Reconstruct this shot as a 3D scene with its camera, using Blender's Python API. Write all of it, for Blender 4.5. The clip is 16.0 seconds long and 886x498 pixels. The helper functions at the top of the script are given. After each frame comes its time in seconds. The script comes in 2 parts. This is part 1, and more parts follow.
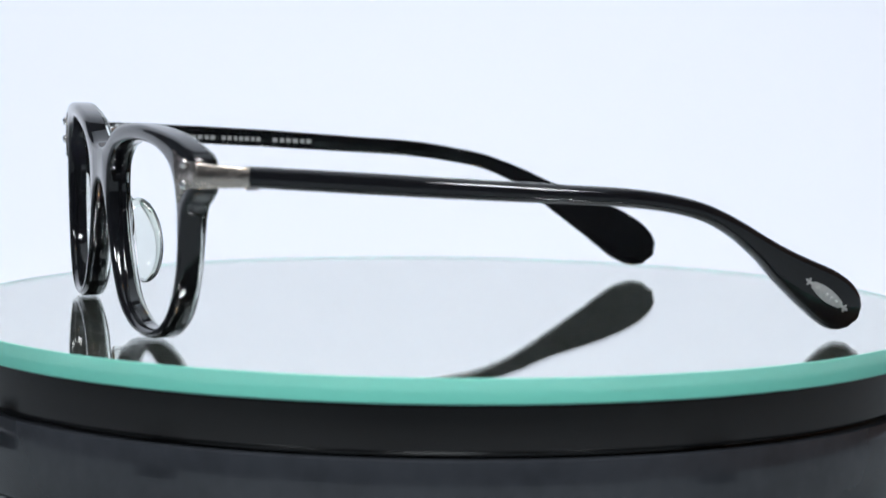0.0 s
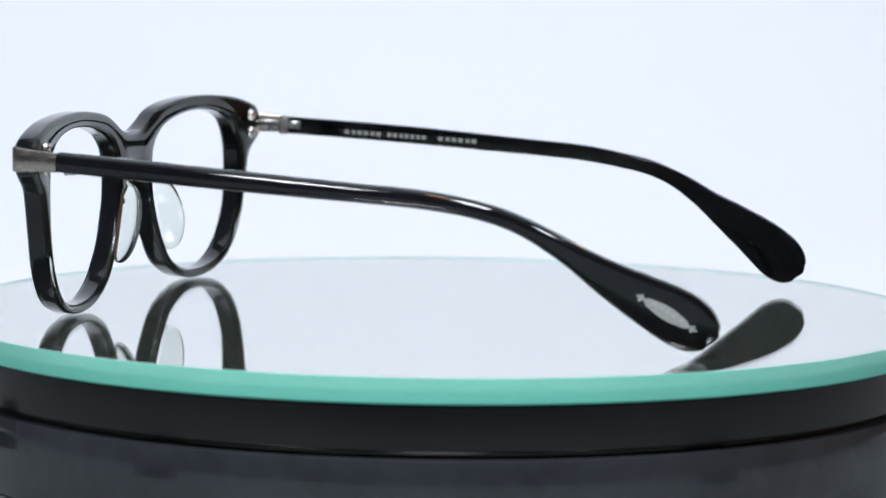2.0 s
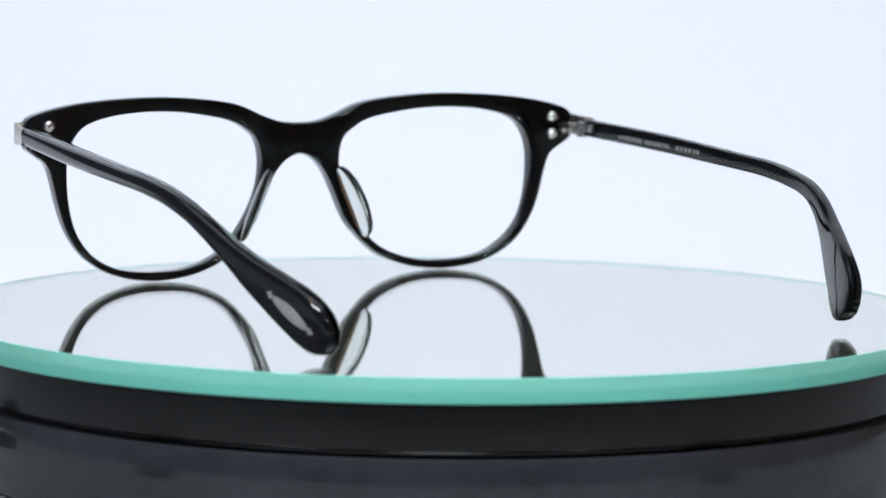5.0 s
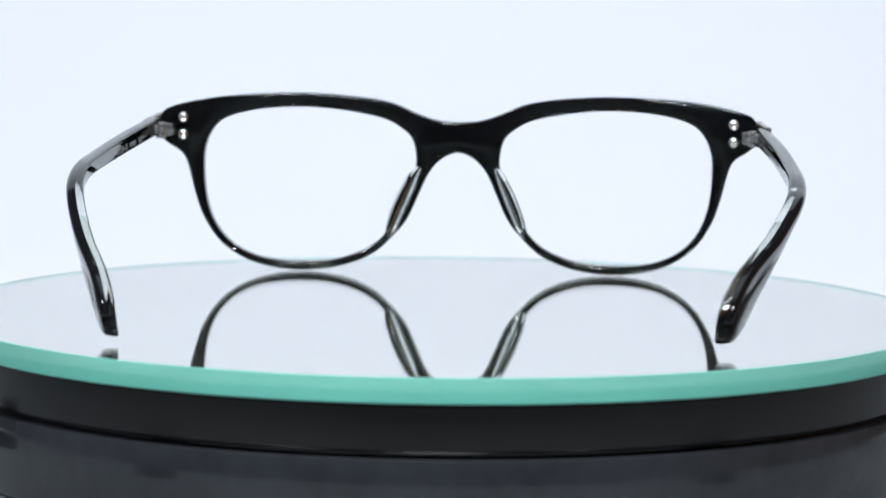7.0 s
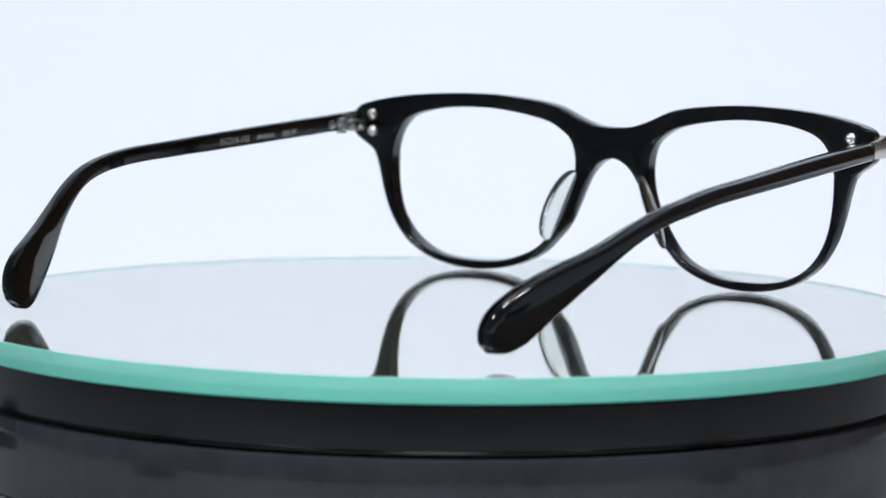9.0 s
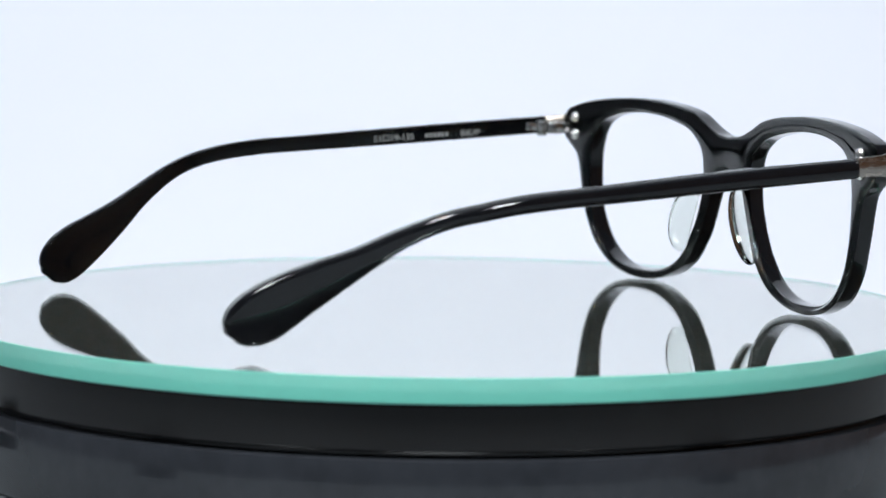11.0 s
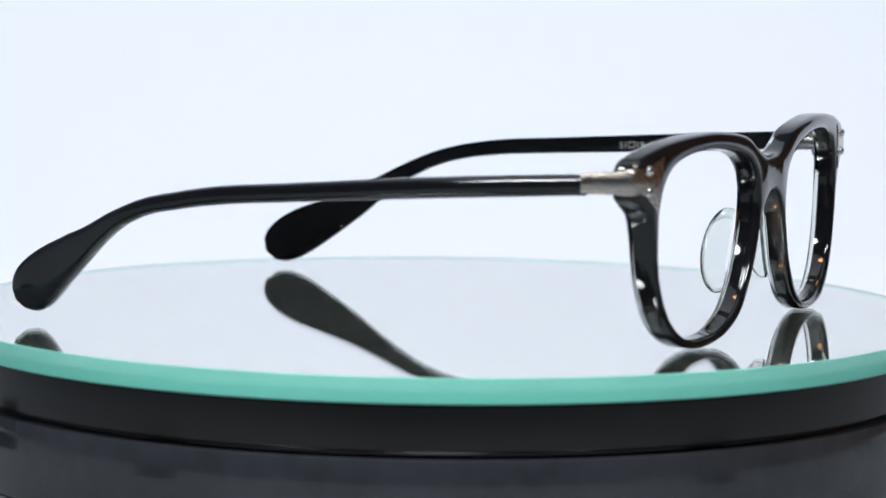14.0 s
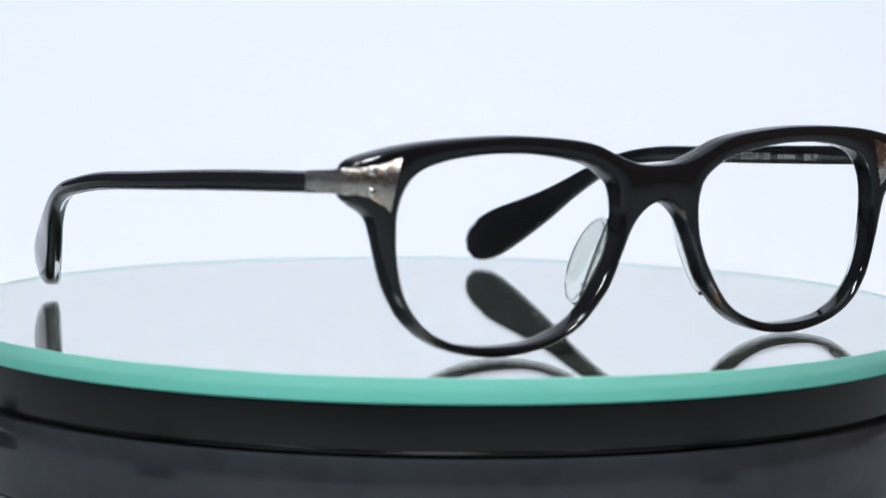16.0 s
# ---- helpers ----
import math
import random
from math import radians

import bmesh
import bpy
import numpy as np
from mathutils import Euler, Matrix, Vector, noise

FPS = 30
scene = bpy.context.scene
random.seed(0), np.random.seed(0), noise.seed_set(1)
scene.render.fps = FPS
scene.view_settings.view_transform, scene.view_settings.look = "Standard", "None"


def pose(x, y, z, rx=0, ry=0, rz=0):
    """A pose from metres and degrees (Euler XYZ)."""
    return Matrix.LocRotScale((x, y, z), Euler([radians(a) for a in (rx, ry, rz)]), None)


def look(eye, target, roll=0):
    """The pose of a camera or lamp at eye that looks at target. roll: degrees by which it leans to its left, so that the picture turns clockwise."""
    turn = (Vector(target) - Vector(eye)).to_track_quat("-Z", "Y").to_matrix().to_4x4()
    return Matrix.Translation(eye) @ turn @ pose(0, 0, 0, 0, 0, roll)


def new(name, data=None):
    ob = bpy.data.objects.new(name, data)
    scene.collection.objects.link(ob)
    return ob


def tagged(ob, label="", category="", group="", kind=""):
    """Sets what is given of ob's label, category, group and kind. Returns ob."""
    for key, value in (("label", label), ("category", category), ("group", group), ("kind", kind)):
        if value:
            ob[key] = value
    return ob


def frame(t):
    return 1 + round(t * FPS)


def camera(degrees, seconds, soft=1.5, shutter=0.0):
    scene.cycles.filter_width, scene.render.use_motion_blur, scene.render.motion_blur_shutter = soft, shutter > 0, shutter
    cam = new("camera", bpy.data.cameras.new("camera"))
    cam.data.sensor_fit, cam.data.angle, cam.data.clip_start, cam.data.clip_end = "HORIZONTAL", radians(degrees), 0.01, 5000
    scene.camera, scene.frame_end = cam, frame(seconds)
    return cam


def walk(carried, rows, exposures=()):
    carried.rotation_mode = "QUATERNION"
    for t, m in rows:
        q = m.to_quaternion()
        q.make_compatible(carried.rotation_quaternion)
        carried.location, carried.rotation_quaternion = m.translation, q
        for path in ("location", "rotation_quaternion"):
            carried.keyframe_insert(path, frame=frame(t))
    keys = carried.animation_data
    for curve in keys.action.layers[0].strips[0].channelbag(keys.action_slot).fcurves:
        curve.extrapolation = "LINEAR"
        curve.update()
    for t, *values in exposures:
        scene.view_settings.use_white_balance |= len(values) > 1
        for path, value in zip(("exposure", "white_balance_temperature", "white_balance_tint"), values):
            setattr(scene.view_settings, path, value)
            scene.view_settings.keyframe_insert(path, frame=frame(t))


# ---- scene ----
# ---- camera ----
cam = camera(16.42, 16.0, soft=1.5)
EYE = Vector((0.0, -0.6640, 0.08044))
AIM = EYE + Vector((0.000917, 1.0, -0.10185))
walk(cam, [(0.0, look(EYE, AIM, 0.682)), (16.0, look(EYE, AIM, 0.682))], exposures=[(0.0, 0.0), (16.0, 0.0)])
cam.data.dof.use_dof = True
cam.data.dof.focus_distance = 0.655
cam.data.dof.aperture_fstop = 24.0

# ---- world and lights ----
world = bpy.data.worlds.new("studio_air")
scene.world = world
world.use_nodes = True
world.node_tree.nodes["Background"].inputs[0].default_value = (0.75, 0.85, 1.0, 1)
world.node_tree.nodes["Background"].inputs[1].default_value = 0.1


def panel_lamp(name, at, w, h, power, color):
    data = bpy.data.lights.new(name, "AREA")
    data.shape, data.size, data.size_y, data.energy, data.color = "ELLIPSE", w, h, power, color
    ob = new(name, data)
    ob.matrix_basis = look(at, (0, 0, 0))
    return ob


FRONT_PANEL, LEFT_PANEL, RIGHT_PANEL, WARM_PANEL = (0.0, -0.38, 0.62), (-0.36, -0.46, 0.54), (0.38, -0.50, 0.58), (-0.07, -0.16, 0.74)
panel_lamp("front_panel_light", FRONT_PANEL, 0.17, 0.12, 3.5, (0.91, 0.955, 1.0))
panel_lamp("left_panel_light", LEFT_PANEL, 0.10, 0.10, 2.3, (0.91, 0.955, 1.0))
panel_lamp("right_panel_light", RIGHT_PANEL, 0.10, 0.10, 2.0, (0.91, 0.955, 1.0))
panel_lamp("warm_panel_light", WARM_PANEL, 0.07, 0.07, 0.4, (1.0, 0.5, 0.2))

# ---- materials ----


def material(name, color, rough=0.5, metal=0.0, spec=0.5, coat=0.0):
    m = bpy.data.materials.new(name)
    m.use_nodes = True
    b = m.node_tree.nodes["Principled BSDF"]
    b.inputs["Base Color"].default_value = (*color, 1)
    b.inputs["Roughness"].default_value = rough
    b.inputs["Metallic"].default_value = metal
    b.inputs["Specular IOR Level"].default_value = spec
    b.inputs["Coat Weight"].default_value = coat
    return m


def add_noise(m, scale, amount, bump=0.0, rough=0.0, stretch=(1, 1, 1), fine=6.0):
    """Two scales of variation in colour and gloss, with fine relief, in object space."""
    nt = m.node_tree
    b = nt.nodes["Principled BSDF"]
    co = nt.nodes.new("ShaderNodeTexCoord")
    mp = nt.nodes.new("ShaderNodeMapping")
    mp.inputs["Scale"].default_value = stretch
    nt.links.new(co.outputs["Object"], mp.inputs["Vector"])
    a, c = nt.nodes.new("ShaderNodeTexNoise"), nt.nodes.new("ShaderNodeTexNoise")
    for n, k in ((a, scale), (c, scale * fine)):
        n.inputs["Scale"].default_value = k
        n.inputs["Detail"].default_value = 4
        nt.links.new(mp.outputs[0], n.inputs["Vector"])
    mix = nt.nodes.new("ShaderNodeMath")
    mix.operation = "MULTIPLY_ADD"
    mix.inputs[1].default_value = 0.4
    nt.links.new(c.outputs["Fac"], mix.inputs[0])
    half = nt.nodes.new("ShaderNodeMath")
    half.operation = "MULTIPLY"
    half.inputs[1].default_value = 0.6
    nt.links.new(a.outputs["Fac"], half.inputs[0])
    nt.links.new(half.outputs[0], mix.inputs[2])
    base = b.inputs["Base Color"].default_value[:3]
    ramp = nt.nodes.new("ShaderNodeMapRange")
    ramp.inputs["From Min"].default_value, ramp.inputs["From Max"].default_value = 0.3, 0.7
    ramp.inputs["To Min"].default_value, ramp.inputs["To Max"].default_value = 1 - amount, 1 + amount
    nt.links.new(mix.outputs[0], ramp.inputs["Value"])
    sc = nt.nodes.new("ShaderNodeVectorMath")
    sc.operation = "SCALE"
    sc.inputs[0].default_value = base
    nt.links.new(ramp.outputs[0], sc.inputs["Scale"])
    nt.links.new(sc.outputs[0], b.inputs["Base Color"])
    if rough:
        r0 = b.inputs["Roughness"].default_value
        rr = nt.nodes.new("ShaderNodeMapRange")
        rr.inputs["From Min"].default_value, rr.inputs["From Max"].default_value = 0.3, 0.7
        rr.inputs["To Min"].default_value, rr.inputs["To Max"].default_value = max(0.0, r0 - rough), r0 + rough
        nt.links.new(mix.outputs[0], rr.inputs["Value"])
        nt.links.new(rr.outputs[0], b.inputs["Roughness"])
    if bump:
        bp = nt.nodes.new("ShaderNodeBump")
        bp.inputs["Strength"].default_value = bump
        bp.inputs["Distance"].default_value = 0.0005
        nt.links.new(mix.outputs[0], bp.inputs["Height"])
        nt.links.new(bp.outputs[0], b.inputs["Normal"])
    return m


def clear_material(name, color, ior=1.49, rough=0.0):
    m = bpy.data.materials.new(name)
    m.use_nodes = True
    nt = m.node_tree
    nt.nodes.remove(nt.nodes["Principled BSDF"])
    g = nt.nodes.new("ShaderNodeBsdfGlass")
    g.inputs["Color"].default_value = (*color, 1)
    g.inputs["IOR"].default_value = ior
    g.inputs["Roughness"].default_value = rough
    nt.links.new(g.outputs[0], nt.nodes["Material Output"].inputs["Surface"])
    return m


def ground_edge_material():
    """Ground edge of float glass: pale sea green, light passes through it."""
    m = bpy.data.materials.new("ground_glass_edge")
    m.use_nodes = True
    nt = m.node_tree
    b = nt.nodes["Principled BSDF"]
    b.inputs["Base Color"].default_value = (0.23, 0.82, 0.66, 1)
    b.inputs["Roughness"].default_value = 0.38
    add_noise(m, 60.0, 0.05, 0.15, 0.08, (1, 1, 4))
    tr = nt.nodes.new("ShaderNodeBsdfTranslucent")
    tr.inputs["Color"].default_value = (0.70, 0.95, 0.88, 1)
    mx = nt.nodes.new("ShaderNodeMixShader")
    mx.inputs[0].default_value = 0.3
    nt.links.new(b.outputs[0], mx.inputs[1])
    nt.links.new(tr.outputs[0], mx.inputs[2])
    nt.links.new(mx.outputs[0], nt.nodes["Material Output"].inputs["Surface"])
    return m


def hazed_glass(name):
    """Clear float glass; a thin, patchy diffuse haze is mixed in to lift dark reflections."""
    m = clear_material(name, (0.995, 1.0, 0.998), 1.5)
    nt = m.node_tree
    glass = next(n for n in nt.nodes if n.bl_idname == "ShaderNodeBsdfGlass")
    haze = nt.nodes.new("ShaderNodeBsdfDiffuse")
    haze.inputs["Color"].default_value = (0.84, 0.95, 0.86, 1)
    co, no = nt.nodes.new("ShaderNodeTexCoord"), nt.nodes.new("ShaderNodeTexNoise")
    no.inputs["Scale"].default_value, no.inputs["Detail"].default_value = 45.0, 6.0
    nt.links.new(co.outputs["Object"], no.inputs["Vector"])
    amount = nt.nodes.new("ShaderNodeMapRange")
    amount.inputs["To Min"].default_value, amount.inputs["To Max"].default_value = 0.010, 0.024
    nt.links.new(no.outputs["Fac"], amount.inputs["Value"])
    mix = nt.nodes.new("ShaderNodeMixShader")
    nt.links.new(amount.outputs[0], mix.inputs[0])
    nt.links.new(glass.outputs[0], mix.inputs[1])
    nt.links.new(haze.outputs[0], mix.inputs[2])
    nt.links.new(mix.outputs[0], nt.nodes["Material Output"].inputs["Surface"])
    return m


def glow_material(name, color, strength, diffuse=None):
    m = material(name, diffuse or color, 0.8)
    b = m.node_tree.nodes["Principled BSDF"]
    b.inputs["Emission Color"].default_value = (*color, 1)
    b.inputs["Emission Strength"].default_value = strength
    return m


BLACK = add_noise(material("black_acetate", (0.006, 0.0065, 0.008), 0.06, 0, 0.5), 300, 0.3, 0.02, 0.03)
CORE = material("bonded_black", (0.006, 0.0065, 0.008), 0.6, 0, 0.0)
CRYSTAL = clear_material("crystal_acetate", (0.93, 0.95, 0.93))
SILVER = add_noise(material("brushed_silver", (0.50, 0.45, 0.40), 0.24, 1.0), 900, 0.12, 0.2, 0.1, (1, 0.08, 1))
STEEL = add_noise(material("polished_steel", (0.78, 0.77, 0.75), 0.16, 1.0), 700, 0.1, 0.1, 0.06)
PRINT = material("pale_print", (0.27, 0.28, 0.28), 0.5)
INLAY = add_noise(material("silver_inlay", (0.55, 0.55, 0.54), 0.42, 0.5), 1500, 0.15, 0.1, 0.1)
MIRROR = material("silvered_back", (0.990, 1.0, 0.975), 0.0, 1.0)
FLOAT = hazed_glass("float_glass")
EDGE = ground_edge_material()
BAND = add_noise(material("black_band", (0.007, 0.0065, 0.0065), 0.14, 0, 0.5), 40, 0.3, 0.03, 0.06)
BASE = add_noise(material("dark_plastic", (0.030, 0.033, 0.039), 0.14, 0, 0.5), 40, 0.25, 0.03, 0.06)
# white paper; emission is added to stand in for light falling on it
PAPER = add_noise(glow_material("white_sweep_added_glow", (0.764, 0.85, 0.985), 0.318, (0.80, 0.82, 0.875)), 3.0, 0.01, 0.02)
WOOD = add_noise(material("brown_wood", (0.42, 0.21, 0.11), 0.45), 3.0, 0.35, 0.2, 0.1, (1, 1, 9))
WALL = add_noise(material("grey_wall", (0.46, 0.49, 0.55), 0.8), 2.0, 0.06, 0.1)
DARK = add_noise(material("dark_wall", (0.07, 0.065, 0.065), 0.8), 2.0, 0.2, 0.1)
CEIL = add_noise(material("ceiling_paint", (0.5, 0.5, 0.5), 0.8), 2.0, 0.05, 0.1)
TABLE = add_noise(material("grey_table_top", (0.30, 0.335, 0.355), 0.45), 4.0, 0.12, 0.1, 0.08)
PANEL = glow_material("softbox_panel", (0.86, 0.935, 1.0), 0.7)

# ---- mesh helpers ----
MM = 0.001


def part(name, bm, mat, parent=None, label="", sharp=35, smooth=True, second=None):
    """Links a bmesh, drawn in millimetres, as one mesh object."""
    me = bpy.data.meshes.new(name)
    bmesh.ops.scale(bm, vec=(MM, MM, MM), verts=bm.verts)
    bmesh.ops.recalc_face_normals(bm, faces=bm.faces)
    bm.to_mesh(me)
    bm.free()
    me.materials.append(mat)
    if second:
        me.materials.append(second)
    if smooth:
        me.polygons.foreach_set("use_smooth", [True] * len(me.polygons))
        me.set_sharp_from_angle(angle=radians(sharp))
    ob = new(name, me)
    if parent:
        ob.parent = parent
    if label:
        tagged(ob, label)
    return ob


def thing(name, label, category, group="", kind=""):
    return tagged(new(name), label, category, group, kind)


def spline(pts, steps, closed=False):
    """A smooth line through control points (Catmull-Rom), any number of values a point."""
    p = np.array(pts, float)
    n = len(p)
    out = []
    for i in range(n if closed else n - 1):
        if closed:
            a, b, c, d = (p[(i + k) % n] for k in (-1, 0, 1, 2))
        else:
            a, b, c, d = p[max(i - 1, 0)], p[i], p[i + 1], p[min(i + 2, n - 1)]
        for k in range(steps):
            t = k / steps
            out.append(0.5 * (2 * b + (c - a) * t + (2 * a - 5 * b + 4 * c - d) * t * t + (3 * b - a - 3 * c + d) * t ** 3))
    if not closed:
        out.append(p[-1])
    return np.array(out)


def lathe(profile, n=160, caps=True):
    """A solid turned about z from (radius, height) pairs."""
    bm = bmesh.new()
    rings = []
    for r, z in profile:
        rings.append([bm.verts.new((r * math.cos(2 * math.pi * i / n), r * math.sin(2 * math.pi * i / n), z)) for i in range(n)])
    for a, b in zip(rings, rings[1:]):
        for i in range(n):
            bm.faces.new((a[i], a[(i + 1) % n], b[(i + 1) % n], b[i]))
    if caps:
        bm.faces.new(rings[0])
        bm.faces.new(rings[-1])
    return bm


def box(x0, x1, y0, y1, z0, z1, bevel=0.0):
    bm = bmesh.new()
    bmesh.ops.create_cube(bm, size=1, matrix=Matrix.Translation(((x0 + x1) / 2, (y0 + y1) / 2, (z0 + z1) / 2)) @ Matrix.Diagonal((x1 - x0, y1 - y0, z1 - z0, 1)))
    if bevel:
        bmesh.ops.bevel(bm, geom=bm.edges[:], offset=bevel, segments=2, affect="EDGES", profile=0.5)
    return bm


def outward(loop):
    """Unit normals of a closed 2D loop, pointing to its right when it runs anticlockwise."""
    t = np.roll(loop, -1, 0) - np.roll(loop, 1, 0)
    nrm = np.stack([t[:, 1], -t[:, 0]], 1)
    return nrm / np.linalg.norm(nrm, axis=1)[:, None]


# ---- the room round the stage ----


def room():
    def wall(name, dims, mat, label):
        tagged(part(name, box(*[v * 1000 for v in dims]), mat, None, label, smooth=False), category="wall", kind="structure")

    wall("wall_east", (1.30, 1.35, -1.7, 1.5, -0.75, 1.6), WOOD, "brown wood panelled side wall of the room")
    wall("wall_west", (-1.35, -1.30, -1.7, 1.5, -0.75, 1.6), WALL, "light grey painted side wall of the room")
    wall("wall_south", (-1.30, 1.30, -1.75, -1.70, -0.75, 1.6), WALL, "grey wall behind the filming position")
    wall("wall_north", (-1.30, 1.30, 1.50, 1.55, -0.75, 1.6), WALL, "grey wall behind the white backdrop")
    tagged(part("ceiling", box(-1350, 1350, -1750, 1550, 1600, 1640), CEIL, None, "plain pale ceiling over the stage", smooth=False), category="ceiling", kind="structure")
    tagged(part("floor", box(-1350, 1350, -1750, 1550, -790, -750), DARK, None, "dark floor of the room", smooth=False), category="floor", kind="structure")


room()


def studio_table():
    t = thing("studio_table", "grey topped table that carries the turntable", "table")
    part("tabletop", box(-900, 900, -560, 1000, -61, -32.4, 4), TABLE, t)
    for x in (-840, 840):
        for y in (-500, 940):
            part("leg", box(x - 30, x + 30, y - 30, y + 30, -750, -61, 3), DARK, t)


studio_table()


def paper_sweep():
    """White paper that lies on the table and curves up behind it."""
    prof = [(150.0, -32.2)]
    for k in range(0, 19):
        a = radians(k * 5)
        prof.append((380 + 330 * math.sin(a), -32.2 + 330 * (1 - math.cos(a))))
    prof.append((712, 900))
    bm = bmesh.new()
    rows = [[bm.verts.new((x, y, z)) for x in (-620, -300, 0, 260, 520)] for y, z in prof]
    for a, b in zip(rows, rows[1:]):
        for i in range(4):
            bm.faces.new((a[i], a[i + 1], b[i + 1], b[i]))
    ob = part("backdrop", bm, PAPER, None, "seamless white paper sweep with added glow behind the turntable", sharp=60)
    tagged(ob, category="backdrop", kind="structure")


paper_sweep()


def lamps():
    s = thing("softbox", "black framed overhead softbox with white diffuser", "studio lamp")
    part("diffuser", box(-480, 480, -330, 430, 992, 996), PANEL, s, "glowing white diffuser", smooth=False)
    part("housing", box(-490, 490, -340, 440, 996, 1060, 4), BAND, s)
    for x in (-400, 400):
        part("rod", box(x - 6, x + 6, 44, 56, 1055, 1600), BAND, s)
    for at, lab in ((FRONT_PANEL, "round black lamp head in front of the turntable"), (LEFT_PANEL, "round black lamp head hung above the turntable"), (RIGHT_PANEL, "round black lamp head hung beside the softbox"), (WARM_PANEL, "small round black lamp head with warm orange light")):
        l = thing("lamp_head", lab, "lamp", "lamp heads over the stage")
        k = 0.45 if at == WARM_PANEL else 1.0
        m = look(at, (0, 0, 0))
        part("shade", lathe([(60, 4), (100 * k, 4), (104 * k, 8), (100 * k, 30), (20, 40)] if k == 1.0 else [(20, 4), (50, 4), (52, 6), (50, 22), (12, 30)], 40), BAND, l).matrix_basis = m
        x, y, z = (v * 1000 for v in m @ Vector((0, 0, 0.015)))
        part("rod", box(x - 4, x + 4, y - 4, y + 4, z, 1600), BAND, l)


lamps()


def rubber_block(x, y, turn):
    b = thing("rubber_block", "small black rubber block lying on the table", "block", "blocks round the turntable")
    part("block", box(-11, 11, -8, 8, 0, 10, 2), BAND, b)
    part("foot", box(-9, 9, -6, 6, -0.3, 0.4), DARK, b)
    b.matrix_basis = pose(x, y, -0.0321, 0, 0, turn)


for x, y, turn in ((-0.129, -0.125, 115), (0.131, -0.127, 65), (-0.161, -0.022, 150)):
    rubber_block(x, y, turn)

# ---- the turntable ----
RIM = 107.15
turntable = thing("turntable", "round black turntable with mirrored green-edged glass plate", "turntable")
plate = part("plate", lathe([(RIM - 0.12, 0.0), (RIM, -0.12), (RIM, -4.75), (RIM - 0.3, -5.05)], 256, False), EDGE, turntable, "mint green ground edge of the glass plate")


def glass_plate():
    bm = bmesh.new()
    bmesh.ops.create_circle(bm, cap_ends=True, segments=256, radius=RIM - 0.12)
    part("glass", bm, FLOAT, plate, "clear glass top of the plate", smooth=False)
    bm = bmesh.new()
    bmesh.ops.create_circle(bm, cap_ends=True, segments=256, radius=RIM - 0.4, matrix=Matrix.Translation((0, 0, -2.6)))
    part("mirror", bm, MIRROR, plate, "silvered mirror layer", smooth=False)
    part("backing", lathe([(RIM - 0.4, -5.03), (RIM - 0.4, -5.25), (60, -5.3)], 128), BAND, plate)


glass_plate()
part("rim_band", lathe([(90, -5.35), (103.35, -5.35), (103.95, -5.95), (104.35, -14.1), (103.85, -14.7), (101.95, -14.8)], 200), BAND, turntable, "glossy black upper band")
part("groove", lathe([(101.75, -14.6), (101.75, -16.2)], 160), BAND, turntable)
part("base", lathe([(101.95, -15.7), (104.05, -15.75), (104.55, -15.95), (104.75, -16.4), (104.95, -30.7), (104.15, -32.0), (60, -32.0)], 200), BASE, turntable, "dark grey plastic lower housing")

# ---- the eyeglasses, drawn with x to the wearer's right and y to the front ----
glasses = thing("eyeglasses", "glossy black acetate eyeglasses with silver hinges standing open", "eyeglasses")


def rear_y(x):
    return 69.9 - 4.8 * (x / 66.0) ** 2


THICK = 5.2
SPLIT = 1.2
OUTLINE = [(0, 36.4), (5, 36.8), (10, 38.4), (15.4, 40.7), (21, 41.9), (29, 42.7), (37, 43.05), (47, 42.8), (56, 42.1), (62, 41.2), (67.2, 40.0), (70, 38.8), (71, 36.5),
           (70.9, 32.6), (69, 30.7), (65.6, 28.2), (64.1, 24.4), (62.8, 19.2), (60.8, 13.5), (57.4, 8.1), (53, 4.4), (48, 2.1), (42, 0.8), (36, 0.5), (29.5, 1.2), (24, 2.8),
           (19.5, 5.1), (15.9, 8.4), (12.2, 12.8), (9.6, 18.4), (7.4, 23.3), (5.4, 26.2), (3.4, 27.9), (1.5, 28.8)]
OPENING = [(60.6, 27.3), (60.1, 30.7), (58.8, 33.8), (56.5, 36.3), (52.8, 37.9), (47, 39.1), (39.8, 39.65), (32.5, 39.5), (25, 38.6), (18, 37.1), (14, 35.1), (11.3, 32.7), (10.2, 29.3), (10.1, 25.7),
           (10.8, 21.3), (13, 16), (16.9, 10.1), (20.4, 6.7), (25.4, 4.3), (31, 2.9), (37, 2.6), (43, 2.9), (48.4, 4.0), (53.5, 6.6), (57.2, 10.6), (59.3, 15.2), (60.4, 21)]


def front_curves():
    right = spline(OUTLINE + [(0, 29.1)], 5)[:-1]
    left = np.array([(-x, z) for x, z in right[1:][::-1]])
    low = np.array([[0.0, 29.1]])
    outer = np.concatenate([right, low, left])
    hole = spline(OPENING, 5, True)
    return outer, hole, np.array([(-x, z) for x, z in hole])


def orient(loop, ccw):
    a = np.sum(loop[:, 0] * np.roll(loop[:, 1], -1) - loop[:, 1] * np.roll(loop[:, 0], -1))
    return loop if (a > 0) == ccw else loop[::-1]


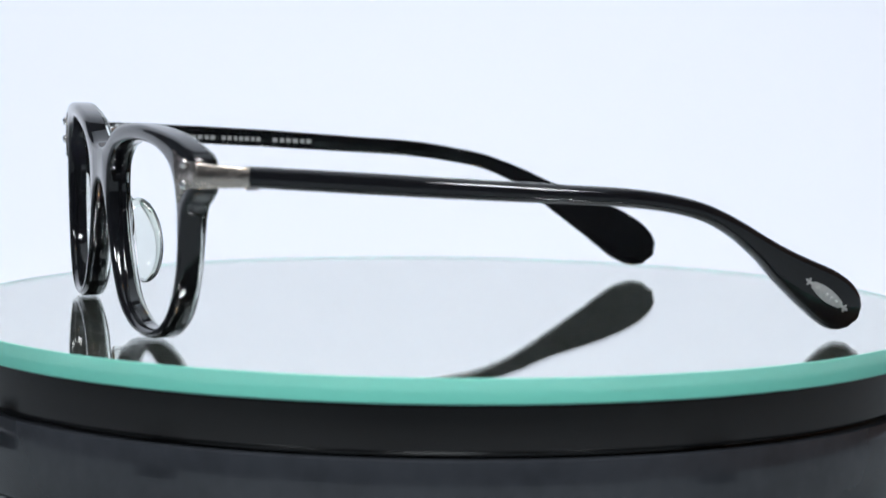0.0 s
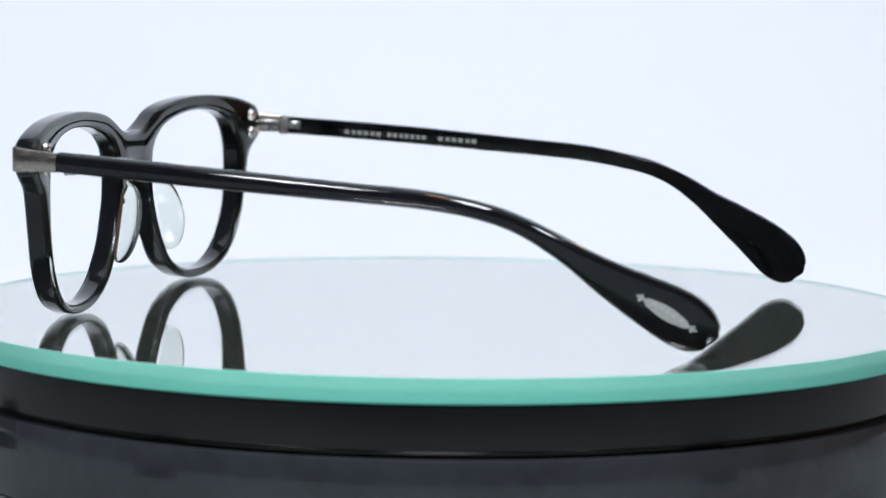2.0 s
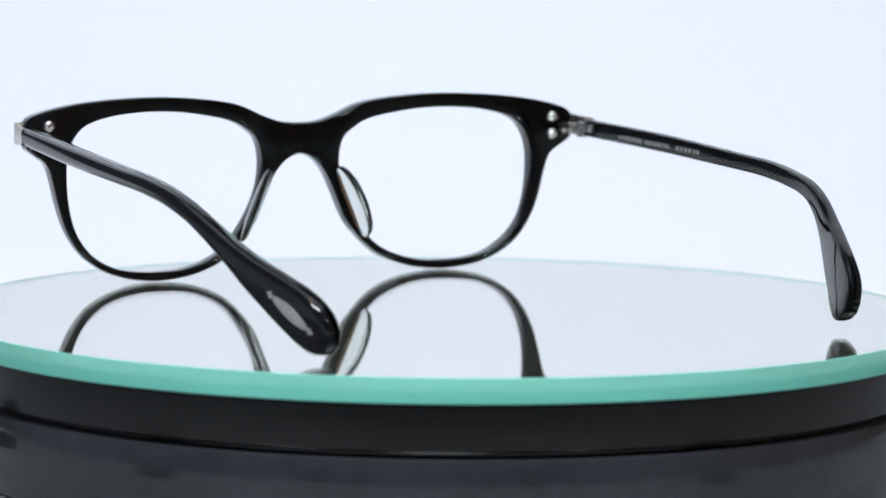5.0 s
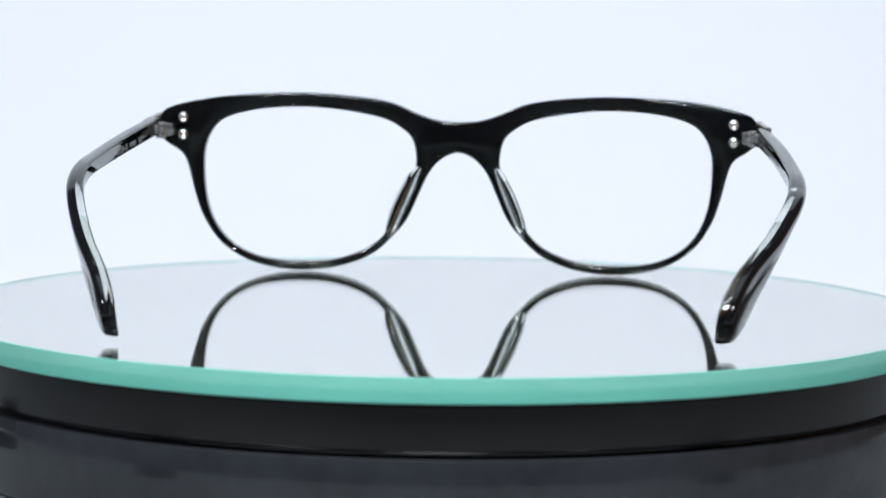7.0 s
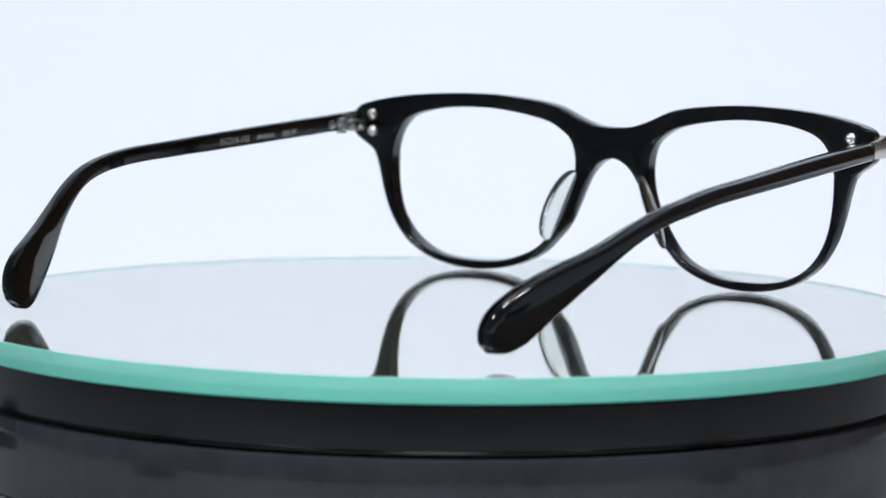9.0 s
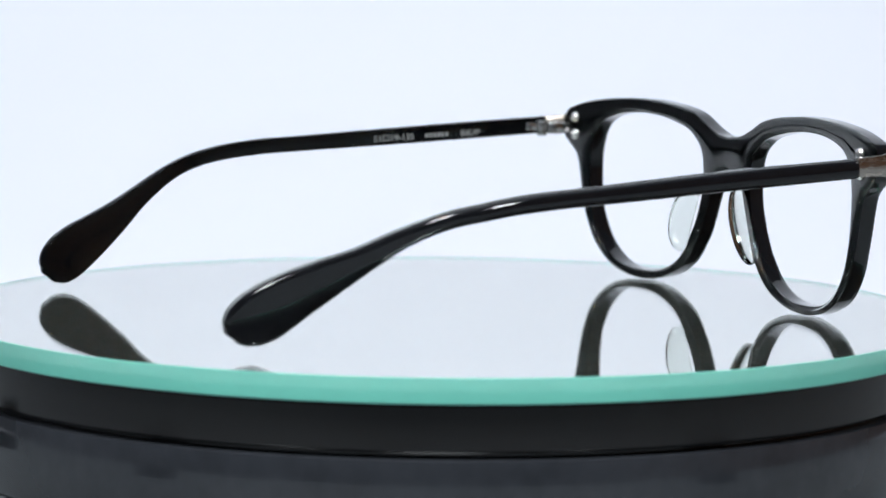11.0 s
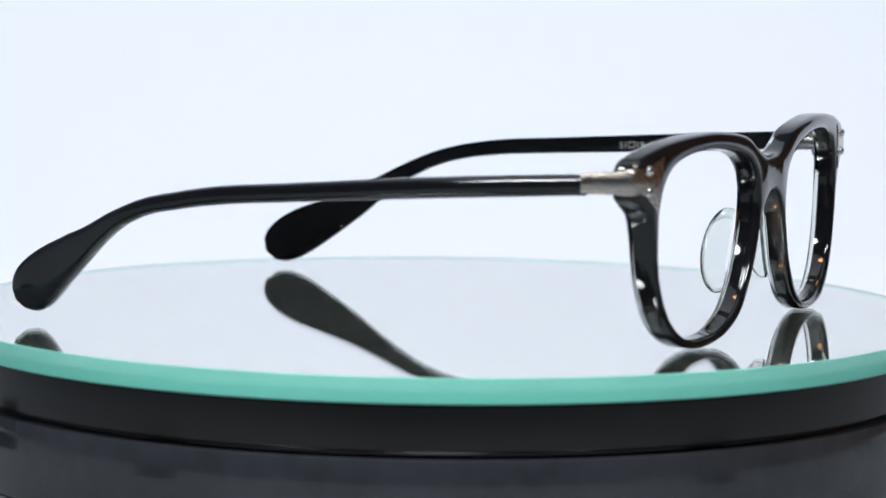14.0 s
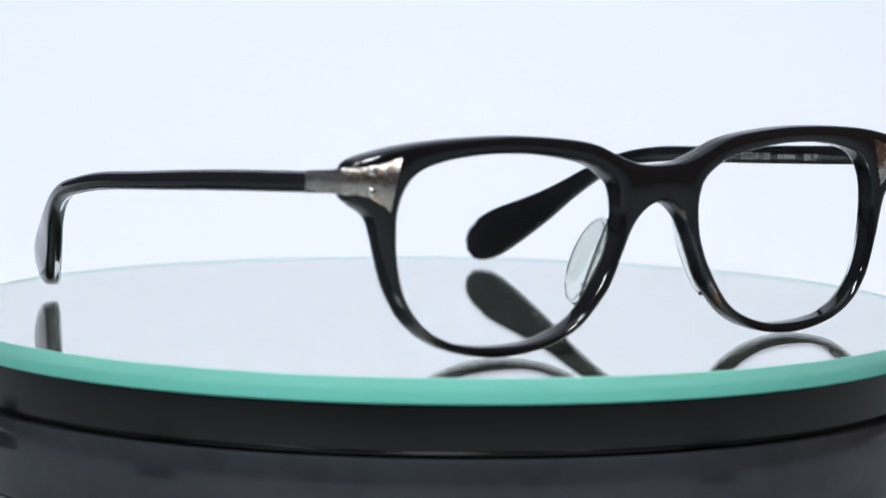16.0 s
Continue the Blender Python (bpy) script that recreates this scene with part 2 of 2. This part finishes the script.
def frame_layer(name, d0, d1, r0, r1, caps, mat, parent, label):
    """A slab of the frame between the depths d0 and d1 in front of the rear face, its rims rounded by r0 and r1."""
    outer, ha, hb = front_curves()
    bm = bmesh.new()
    loops = [(orient(outer, True), -1.0), (orient(ha, True), 1.0), (orient(hb, True), 1.0)]
    sections = []
    for k in range(4):
        a = radians(k * 30)
        if r0:
            sections.append((d0 + r0 * (1 - math.cos(a)), r0 * (1 - math.sin(a))))
    if not r0:
        sections.append((d0, 0.0))
    if r1:
        for k in range(4):
            a = radians(90 - k * 30)
            sections.append((d1 - r1 * (1 - math.cos(a)), r1 * (1 - math.sin(a))))
    else:
        sections.append((d1, 0.0))
    ends = {0: [], 1: []}
    for loop, sign in loops:
        nrm = outward(loop)
        rings = []
        for d, inset in sections:
            q = loop + nrm * inset * sign
            rings.append([bm.verts.new((x, rear_y(x) + d + (z - 24) * 0.02, z)) for x, z in q])
        m = len(loop)
        for a, b in zip(rings, rings[1:]):
            for i in range(m):
                bm.faces.new((a[i], a[(i + 1) % m], b[(i + 1) % m], b[i]))
        ends[0].append(rings[0])
        ends[1].append(rings[-1])
    for e in caps:
        edges = []
        for ring in ends[e]:
            for i in range(len(ring)):
                edges.append(bm.edges.get((ring[i], ring[(i + 1) % len(ring)])))
        made = bmesh.ops.triangle_fill(bm, use_beauty=True, use_dissolve=False, edges=edges)
        if e == 0 and not r0:
            for f in made["geom"]:
                if isinstance(f, bmesh.types.BMFace):
                    f.material_index = 1
    return part(name, bm, mat, parent, label, sharp=40, second=None if r0 else CORE)


front = frame_layer("front", SPLIT, THICK, 0.0, 1.25, (0, 1), BLACK, glasses, "glossy black acetate front")
frame_layer("backing", 0.0, SPLIT + 0.01, 0.95, 0.0, (0,), CRYSTAL, front, "clear crystal acetate layer behind the black")


def nose_pad(side):
    """A crystal fin on the rear of the rim beside the nose."""
    a, b = Vector((8.6, 68.4, 26.0)), Vector((15.8, 68.0, 9.0))
    along = (b - a) / 2
    back = Vector((0.30, -0.95, 0.10)).normalized() * 4.4
    thin = along.cross(back).normalized() * 1.15
    mid = (a + b) / 2 + Vector((0.6, 0, 0))
    bm = bmesh.new()
    bmesh.ops.create_uvsphere(bm, u_segments=32, v_segments=20, radius=1)
    for v in bm.verts:
        u = v.co.copy()
        g = max(u.y, -0.25)
        w = 1 if u.z >= 0 else -1
        p = mid + along * u.x + back * g + thin * w * abs(u.z) ** 0.6
        v.co = (side * p.x, p.y, p.z)
    part("nose_pad", bm, CRYSTAL, glasses, "clear crystal nose pad")


def dome(at, radius, axis, depth, mat, name, parent, label="", dimple=True):
    """A rivet head: a low dome with a dimple."""
    prof = [(0.01, 0.55), (0.16, 0.6), (0.24, 0.85), (0.42, 0.95), (0.7, 0.78), (0.92, 0.4), (1.0, 0.0), (1.0, -0.3)]
    if not dimple:
        prof = [(0.01, 1.0), (0.35, 0.94), (0.65, 0.75), (0.88, 0.45), (1.0, 0.0), (1.0, -0.3)]
    bm = lathe([(r * radius, z * depth) for r, z in prof], 24)
    q = Vector((0, 0, 1)).rotation_difference(Vector(axis)).to_matrix().to_4x4()
    bmesh.ops.transform(bm, matrix=Matrix.Translation(at) @ q, verts=bm.verts)
    return part(name, bm, mat, parent, label)


def slab(rows, thick, axis, bevel=0.25):
    """A bent strip: rows of (lower point, upper point), thickened along axis vectors a row."""
    bm = bmesh.new()
    rings = []
    for (lo, hi), ax in zip(rows, axis):
        lo, hi, ax = Vector(lo), Vector(hi), Vector(ax).normalized() * thick
        up = (hi - lo).normalized() * bevel
        inn = ax.normalized() * bevel
        rings.append([bm.verts.new(v) for v in (lo + up, hi - up, hi + inn, hi + ax - inn, hi + ax - up, lo + ax + up, lo + ax - inn, lo + inn)])
    for a, b in zip(rings, rings[1:]):
        for i in range(8):
            bm.faces.new((a[i], a[(i + 1) % 8], b[(i + 1) % 8], b[i]))
    bm.faces.new(rings[0])
    bm.faces.new(rings[-1])
    return bm


def end_piece(side):
    """The silver plate on the front corner that wraps round to the temple, with rivets and hinge."""
    rows, axis = [], []
    for k in range(9):
        f = k / 8
        x0, x1 = 62.6 + 8.4 * f, 60.3 + 10.7 * f
        w = (1 - f) ** 2.2
        top, low = 37.9 + 1.9 * w, 32.9 - 3.4 * w
        rows.append(((side * x0, rear_y(x0) + THICK + 0.45, low), (side * x1, rear_y(x1) + THICK + 0.45, top)))
        axis.append((0, -1, 0))
    for f in (0.25, 0.5, 0.75, 1.0):
        a = radians(90 * f)
        rows.append(((side * (71.0 + 1.5 * math.sin(a)), rows[8][0][1] - 1.5 * (1 - math.cos(a)), 32.9), (side * (71.0 + 1.5 * math.sin(a)), rows[8][0][1] - 1.5 * (1 - math.cos(a)), 37.9)))
        axis.append((-side * math.sin(a), -math.cos(a), 0))
    for x, y, low, top in ((72.8, 66.4, 33.0, 37.5), (73.5, 63.0, 33.1, 37.2), (74.1, 59.6, 33.15, 36.95)):
        rows.append(((side * x, y, low), (side * x, y, top)))
        axis.append((-1 * side, -0.1, 0))
    ep = part("end_piece", slab(rows, 1.3, axis), SILVER, glasses, "brushed silver metal end piece", sharp=50)
    yf = rear_y(66.6) + THICK + 0.45
    for z in (37.3, 33.2):
        dome((side * 66.6, yf, z), 1.0, (0, 1, 0), 0.75, STEEL, "rivet", ep, "small polished front rivet", False)
    for z in (37.1, 33.0):
        dome((side * 65.5, rear_y(65.5), z), 1.4, (0, -1, 0), 1.1, STEEL, "rivet", ep, "polished domed rear rivet")
    hinge = part("hinge", box(side * 68.2 - 1.0, side * 68.2 + 1.0, 59.0, 66.0, 33.0, 35.8, 0.3), STEEL, ep, "polished steel hinge")
    for z0, z1 in ((32.4, 33.4), (33.55, 35.05), (35.2, 36.2)):
        bm = lathe([(0.3, z0), (1.15, z0), (1.3, z0 + 0.15), (1.3, z1 - 0.15), (1.15, z1), (0.3, z1)], 24)
        bmesh.ops.translate(bm, vec=(side * 69.9, 58.1, 0), verts=bm.verts)
        part("barrel", bm, STEEL, hinge)
    part("tongue", box(side * 70.7 - 0.8, side * 70.7 + 0.8, 54.0, 58.0, 33.7, 35.6, 0.25), STEEL, hinge)


# centre line of a temple: y, z and half its height, from the hinge to the tip
TEMPLE = [(59.7, 35.1, 1.92), (40.5, 33.9, 1.97), (18.8, 32.55, 1.92), (-2.6, 31.27, 1.76), (-13.4, 30.62, 1.75), (-21, 29.77, 1.7), (-26.5, 28.77, 1.65), (-31.5, 27.4, 1.65), (-36, 25.55, 1.7), (-40.7, 22.95, 1.95), (-46.3, 19.3, 2.5),
          (-52, 15.4, 3.55), (-57.8, 11.9, 4.6), (-62, 9.5, 5.25), (-65.4, 7.37, 5.37), (-67.9, 5.6, 4.77), (-69.3, 4.5, 3.82), (-70.1, 3.8, 2.7), (-70.45, 3.5, 1.7), (-70.6, 3.3, 0.7)]
BOW = [(-75.7, 60.5), (-67.7, 63.7), (-57.6, 67.6), (-45.7, 72.5), (-35.7, 75.6), (-26, 77.1), (-12, 77.6), (8, 77.1), (30, 76.1), (61, 74.0)]
SAG = [(-71, 0.7), (-64, 0.6), (-58, 1.1), (-52, 1.1), (-47, 0.55), (-41, 0.2), (-36, -0.3), (-30, -0.7), (-25, -1.0), (-9, -0.7), (6, -0.5), (23, -0.25), (38, -0.25), (61, -0.45)]


def bow_at(y, side):
    """Half the spread of the outer faces; the wearer's right arm closes in a little at its tip."""
    fine = spline(BOW, 6)
    x = float(np.interp(y, fine[:, 0], fine[:, 1]))
    return x - float(np.interp(y, (-76, -68, -51, -36, -26), (2.4, 2.0, 1.0, 0.25, 0.0))) if side > 0 else x


def temple_frames(side):
    line = spline(TEMPLE, 5)
    tang = np.gradient(line[:, :2], axis=0)
    tang /= np.linalg.norm(tang, axis=1)[:, None]
    sag = np.array(SAG)
    out = []
    for (y, z, h), (ty, tz) in zip(line, tang):
        if side > 0:
            y += np.interp(y, (-70.6, -58), (0.5, 0.0))
            z = z + np.interp(y, sag[:, 0], sag[:, 1])
        out.append((bow_at(y, side), y, z, h, -tz, ty))
    return out


def temple_layer(name, side, section, mat, parent, label, cap0, cap1, grow=0.0, second=None):
    """A layer of the temple. section: (depth inward from the outer face, inset from the edge) from its outer to its inner side."""
    bm = bmesh.new()
    rings = []
    for x, y, z, h, ny, nz in temple_frames(side):
        h = h + grow
        thin = blunt(y)
        flip = 1.0 if nz < 0 else -1.0
        top, low = [], []
        for d, inset in section:
            w = h - min(inset, h * 0.8)
            dd = 1.85 + (d - 1.85) * thin
            top.append((x - dd, y - ny * w * flip, z + abs(nz) * w))
            low.append((x - dd, y + ny * w * flip, z - abs(nz) * w))
        rings.append([bm.verts.new((side * a, b, c)) for a, b, c in top + low[::-1]])
    m = len(rings[0])
    half = m // 2
    for a, b in zip(rings, rings[1:]):
        for i in range(m):
            if (i == half - 1 and not cap1) or (i == m - 1 and not cap0):
                continue
            face = bm.faces.new((a[i], a[(i + 1) % m], b[(i + 1) % m], b[i]))
            if i == half - 1 and second:
                face.material_index = 1
    bm.faces.new(rings[0])
    bm.faces.new(rings[-1])
    return part(name, bm, mat, parent, label, sharp=45, second=second)


def blunt(y):
    """Thins the temple towards its rounded end."""
    return math.sqrt(1 - 0.62 * min(1.0, max(0.0, (-66.4 - y) / 4.7)) ** 2)


CUSHION = [(0.0, 1.15), (0.10, 0.85), (0.32, 0.5), (0.62, 0.2), (1.0, 0.03), (1.3, 0.0), (1.95, 0.0)]
LINING = [(1.94, 0.0), (3.0, 0.0), (3.3, 0.08), (3.52, 0.25), (3.66, 0.45), (3.7, 0.7)]


def temple(side):
    outer = temple_layer("temple", side, CUSHION, BLACK, glasses, "slim black acetate temple arm with paddle tip", True, True, second=CORE)
    temple_layer("temple_lining", side, LINING, CRYSTAL, outer, "clear crystal acetate inner layer of the temple", False, True, 0.1)
    return outer


for side in (-1, 1):
    nose_pad(side)
    end_piece(side)
temple_left, temple_right = temple(-1), temple(1)


def inlay():
    """The pale cartouche let into the outer face of one tip."""
    bm = bmesh.new()
    mid, along = Vector((-62.4, 9.3)), Vector((-0.84, -0.543))
    across = Vector((-along.y, along.x))
    pts = [(-6.6, 0.12), (-6.1, 0.28), (-5.85, 0.2), (-5.9, 0.75), (-5.45, 0.8), (-5.3, 0.3), (-4.7, 0.32), (-4.2, 0.75), (-3.2, 0.98), (-1.6, 1.28), (0, 1.38)]
    half = pts + [(-a, b) for a, b in pts[:-1][::-1]]
    loop = half + [(a, -b) for a, b in half[::-1]]
    vs = []
    for a, b in loop:
        p = mid + along * a + across * b
        x = bow_at((mid + along * a).x, -1)
        vs.append(bm.verts.new((-(x + 0.14), p.x, p.y)))
    bm.faces.new(vs)
    geo = bmesh.ops.triangulate(bm, faces=bm.faces[:])
    geo = bmesh.ops.extrude_face_region(bm, geom=bm.faces[:])
    bmesh.ops.translate(bm, vec=(0.5, 0, 0), verts=[v for v in geo["geom"] if isinstance(v, bmesh.types.BMVert)])
    lo = part("inlay", bm, INLAY, temple_left, "pale silver ornamental inlay", smooth=False)
    for k in (-2, -1, 0, 1, 2):
        p = mid + along * (k * 1.45)
        x = bow_at(p.x, -1)
        q = Vector((0, 0, 1)).rotation_difference(Vector((-1, 0, 0))).to_matrix().to_4x4()
        bead = lathe([(0.02, 0.16), (0.35, 0.14), (0.52, 0.06), (0.56, -0.05)], 16)
        bmesh.ops.transform(bead, matrix=Matrix.Translation((-(x + 0.12), p.x, p.y)) @ q, verts=bead.verts)
        part("bead", bead, INLAY, lo)


inlay()


def inner_print():
    """Size marking on the inner face of one temple, rows of bars on the other."""
    def spot(y, side):
        return side * (bow_at(y, side) - 3.7 - 0.06)

    def level(y, side):
        return (32.85 if side < 0 else 32.65) + (y - 30) * 0.05

    def words(text, y0, y1):
        cu = bpy.data.curves.new("print", "FONT")
        cu.body = text
        cu.size = 1.0
        cu.offset = 0.02
        tmp = new("print", cu)
        me = bpy.data.meshes.new_from_object(tmp.evaluated_get(bpy.context.evaluated_depsgraph_get()))
        bpy.data.objects.remove(tmp)
        co = np.array([v.co[:] for v in me.vertices])
        lo, hi = co.min(0), co.max(0)
        k = (y1 - y0) / (hi[0] - lo[0])
        bm = bmesh.new()
        bm.from_mesh(me)
        for v in bm.verts:
            y = y0 + (v.co.x - lo[0]) * k
            v.co = (spot(y, -1), y, level(y, -1) + (v.co.y - (lo[1] + hi[1]) / 2) * 2.0)
        part("print", bm, PRINT, temple_left, "pale printed size marking", smooth=False)

    def bars(side, y0, y1, count, parent):
        bm = bmesh.new()
        step = (y1 - y0) / count
        for k in range(count):
            a, b = y0 + step * (k + 0.12), y0 + step * (k + 0.82 - 0.12 * (k % 3 == 1))
            bm.faces.new([bm.verts.new((spot(y, side), y, level(y, side) + z)) for y, z in ((a, -0.5), (b, -0.5), (b, 0.5), (a, 0.5))])
        part("print_bar", bm, PRINT, parent, smooth=False)

    words("51\u25a119-135", 14.9, 25.2)
    words("BK/P", 37.3, 42.2)
    bars(-1, 28.0, 34.2, 6, temple_left)
    for y0, y1, count in ((34.1, 43.5, 6), (23.0, 32.9, 7), (10.5, 20.4, 6)):
        bars(1, y0, y1, count, temple_right)


inner_print()


# ---- what moves ----
def turn_at(t):
    return -3.165 - 15.675 * (t - 7.0)


def motions():
    times = [0.5 * k for k in range(33)]
    walk(glasses, [(t, Matrix.Rotation(radians(turn_at(t)), 4, "Z") @ Matrix.Translation((0.0001, 0, -0.0003))) for t in times])
    walk(plate, [(t, pose(0, 0, 0, 0, 0, turn_at(t))) for t in times])


motions()
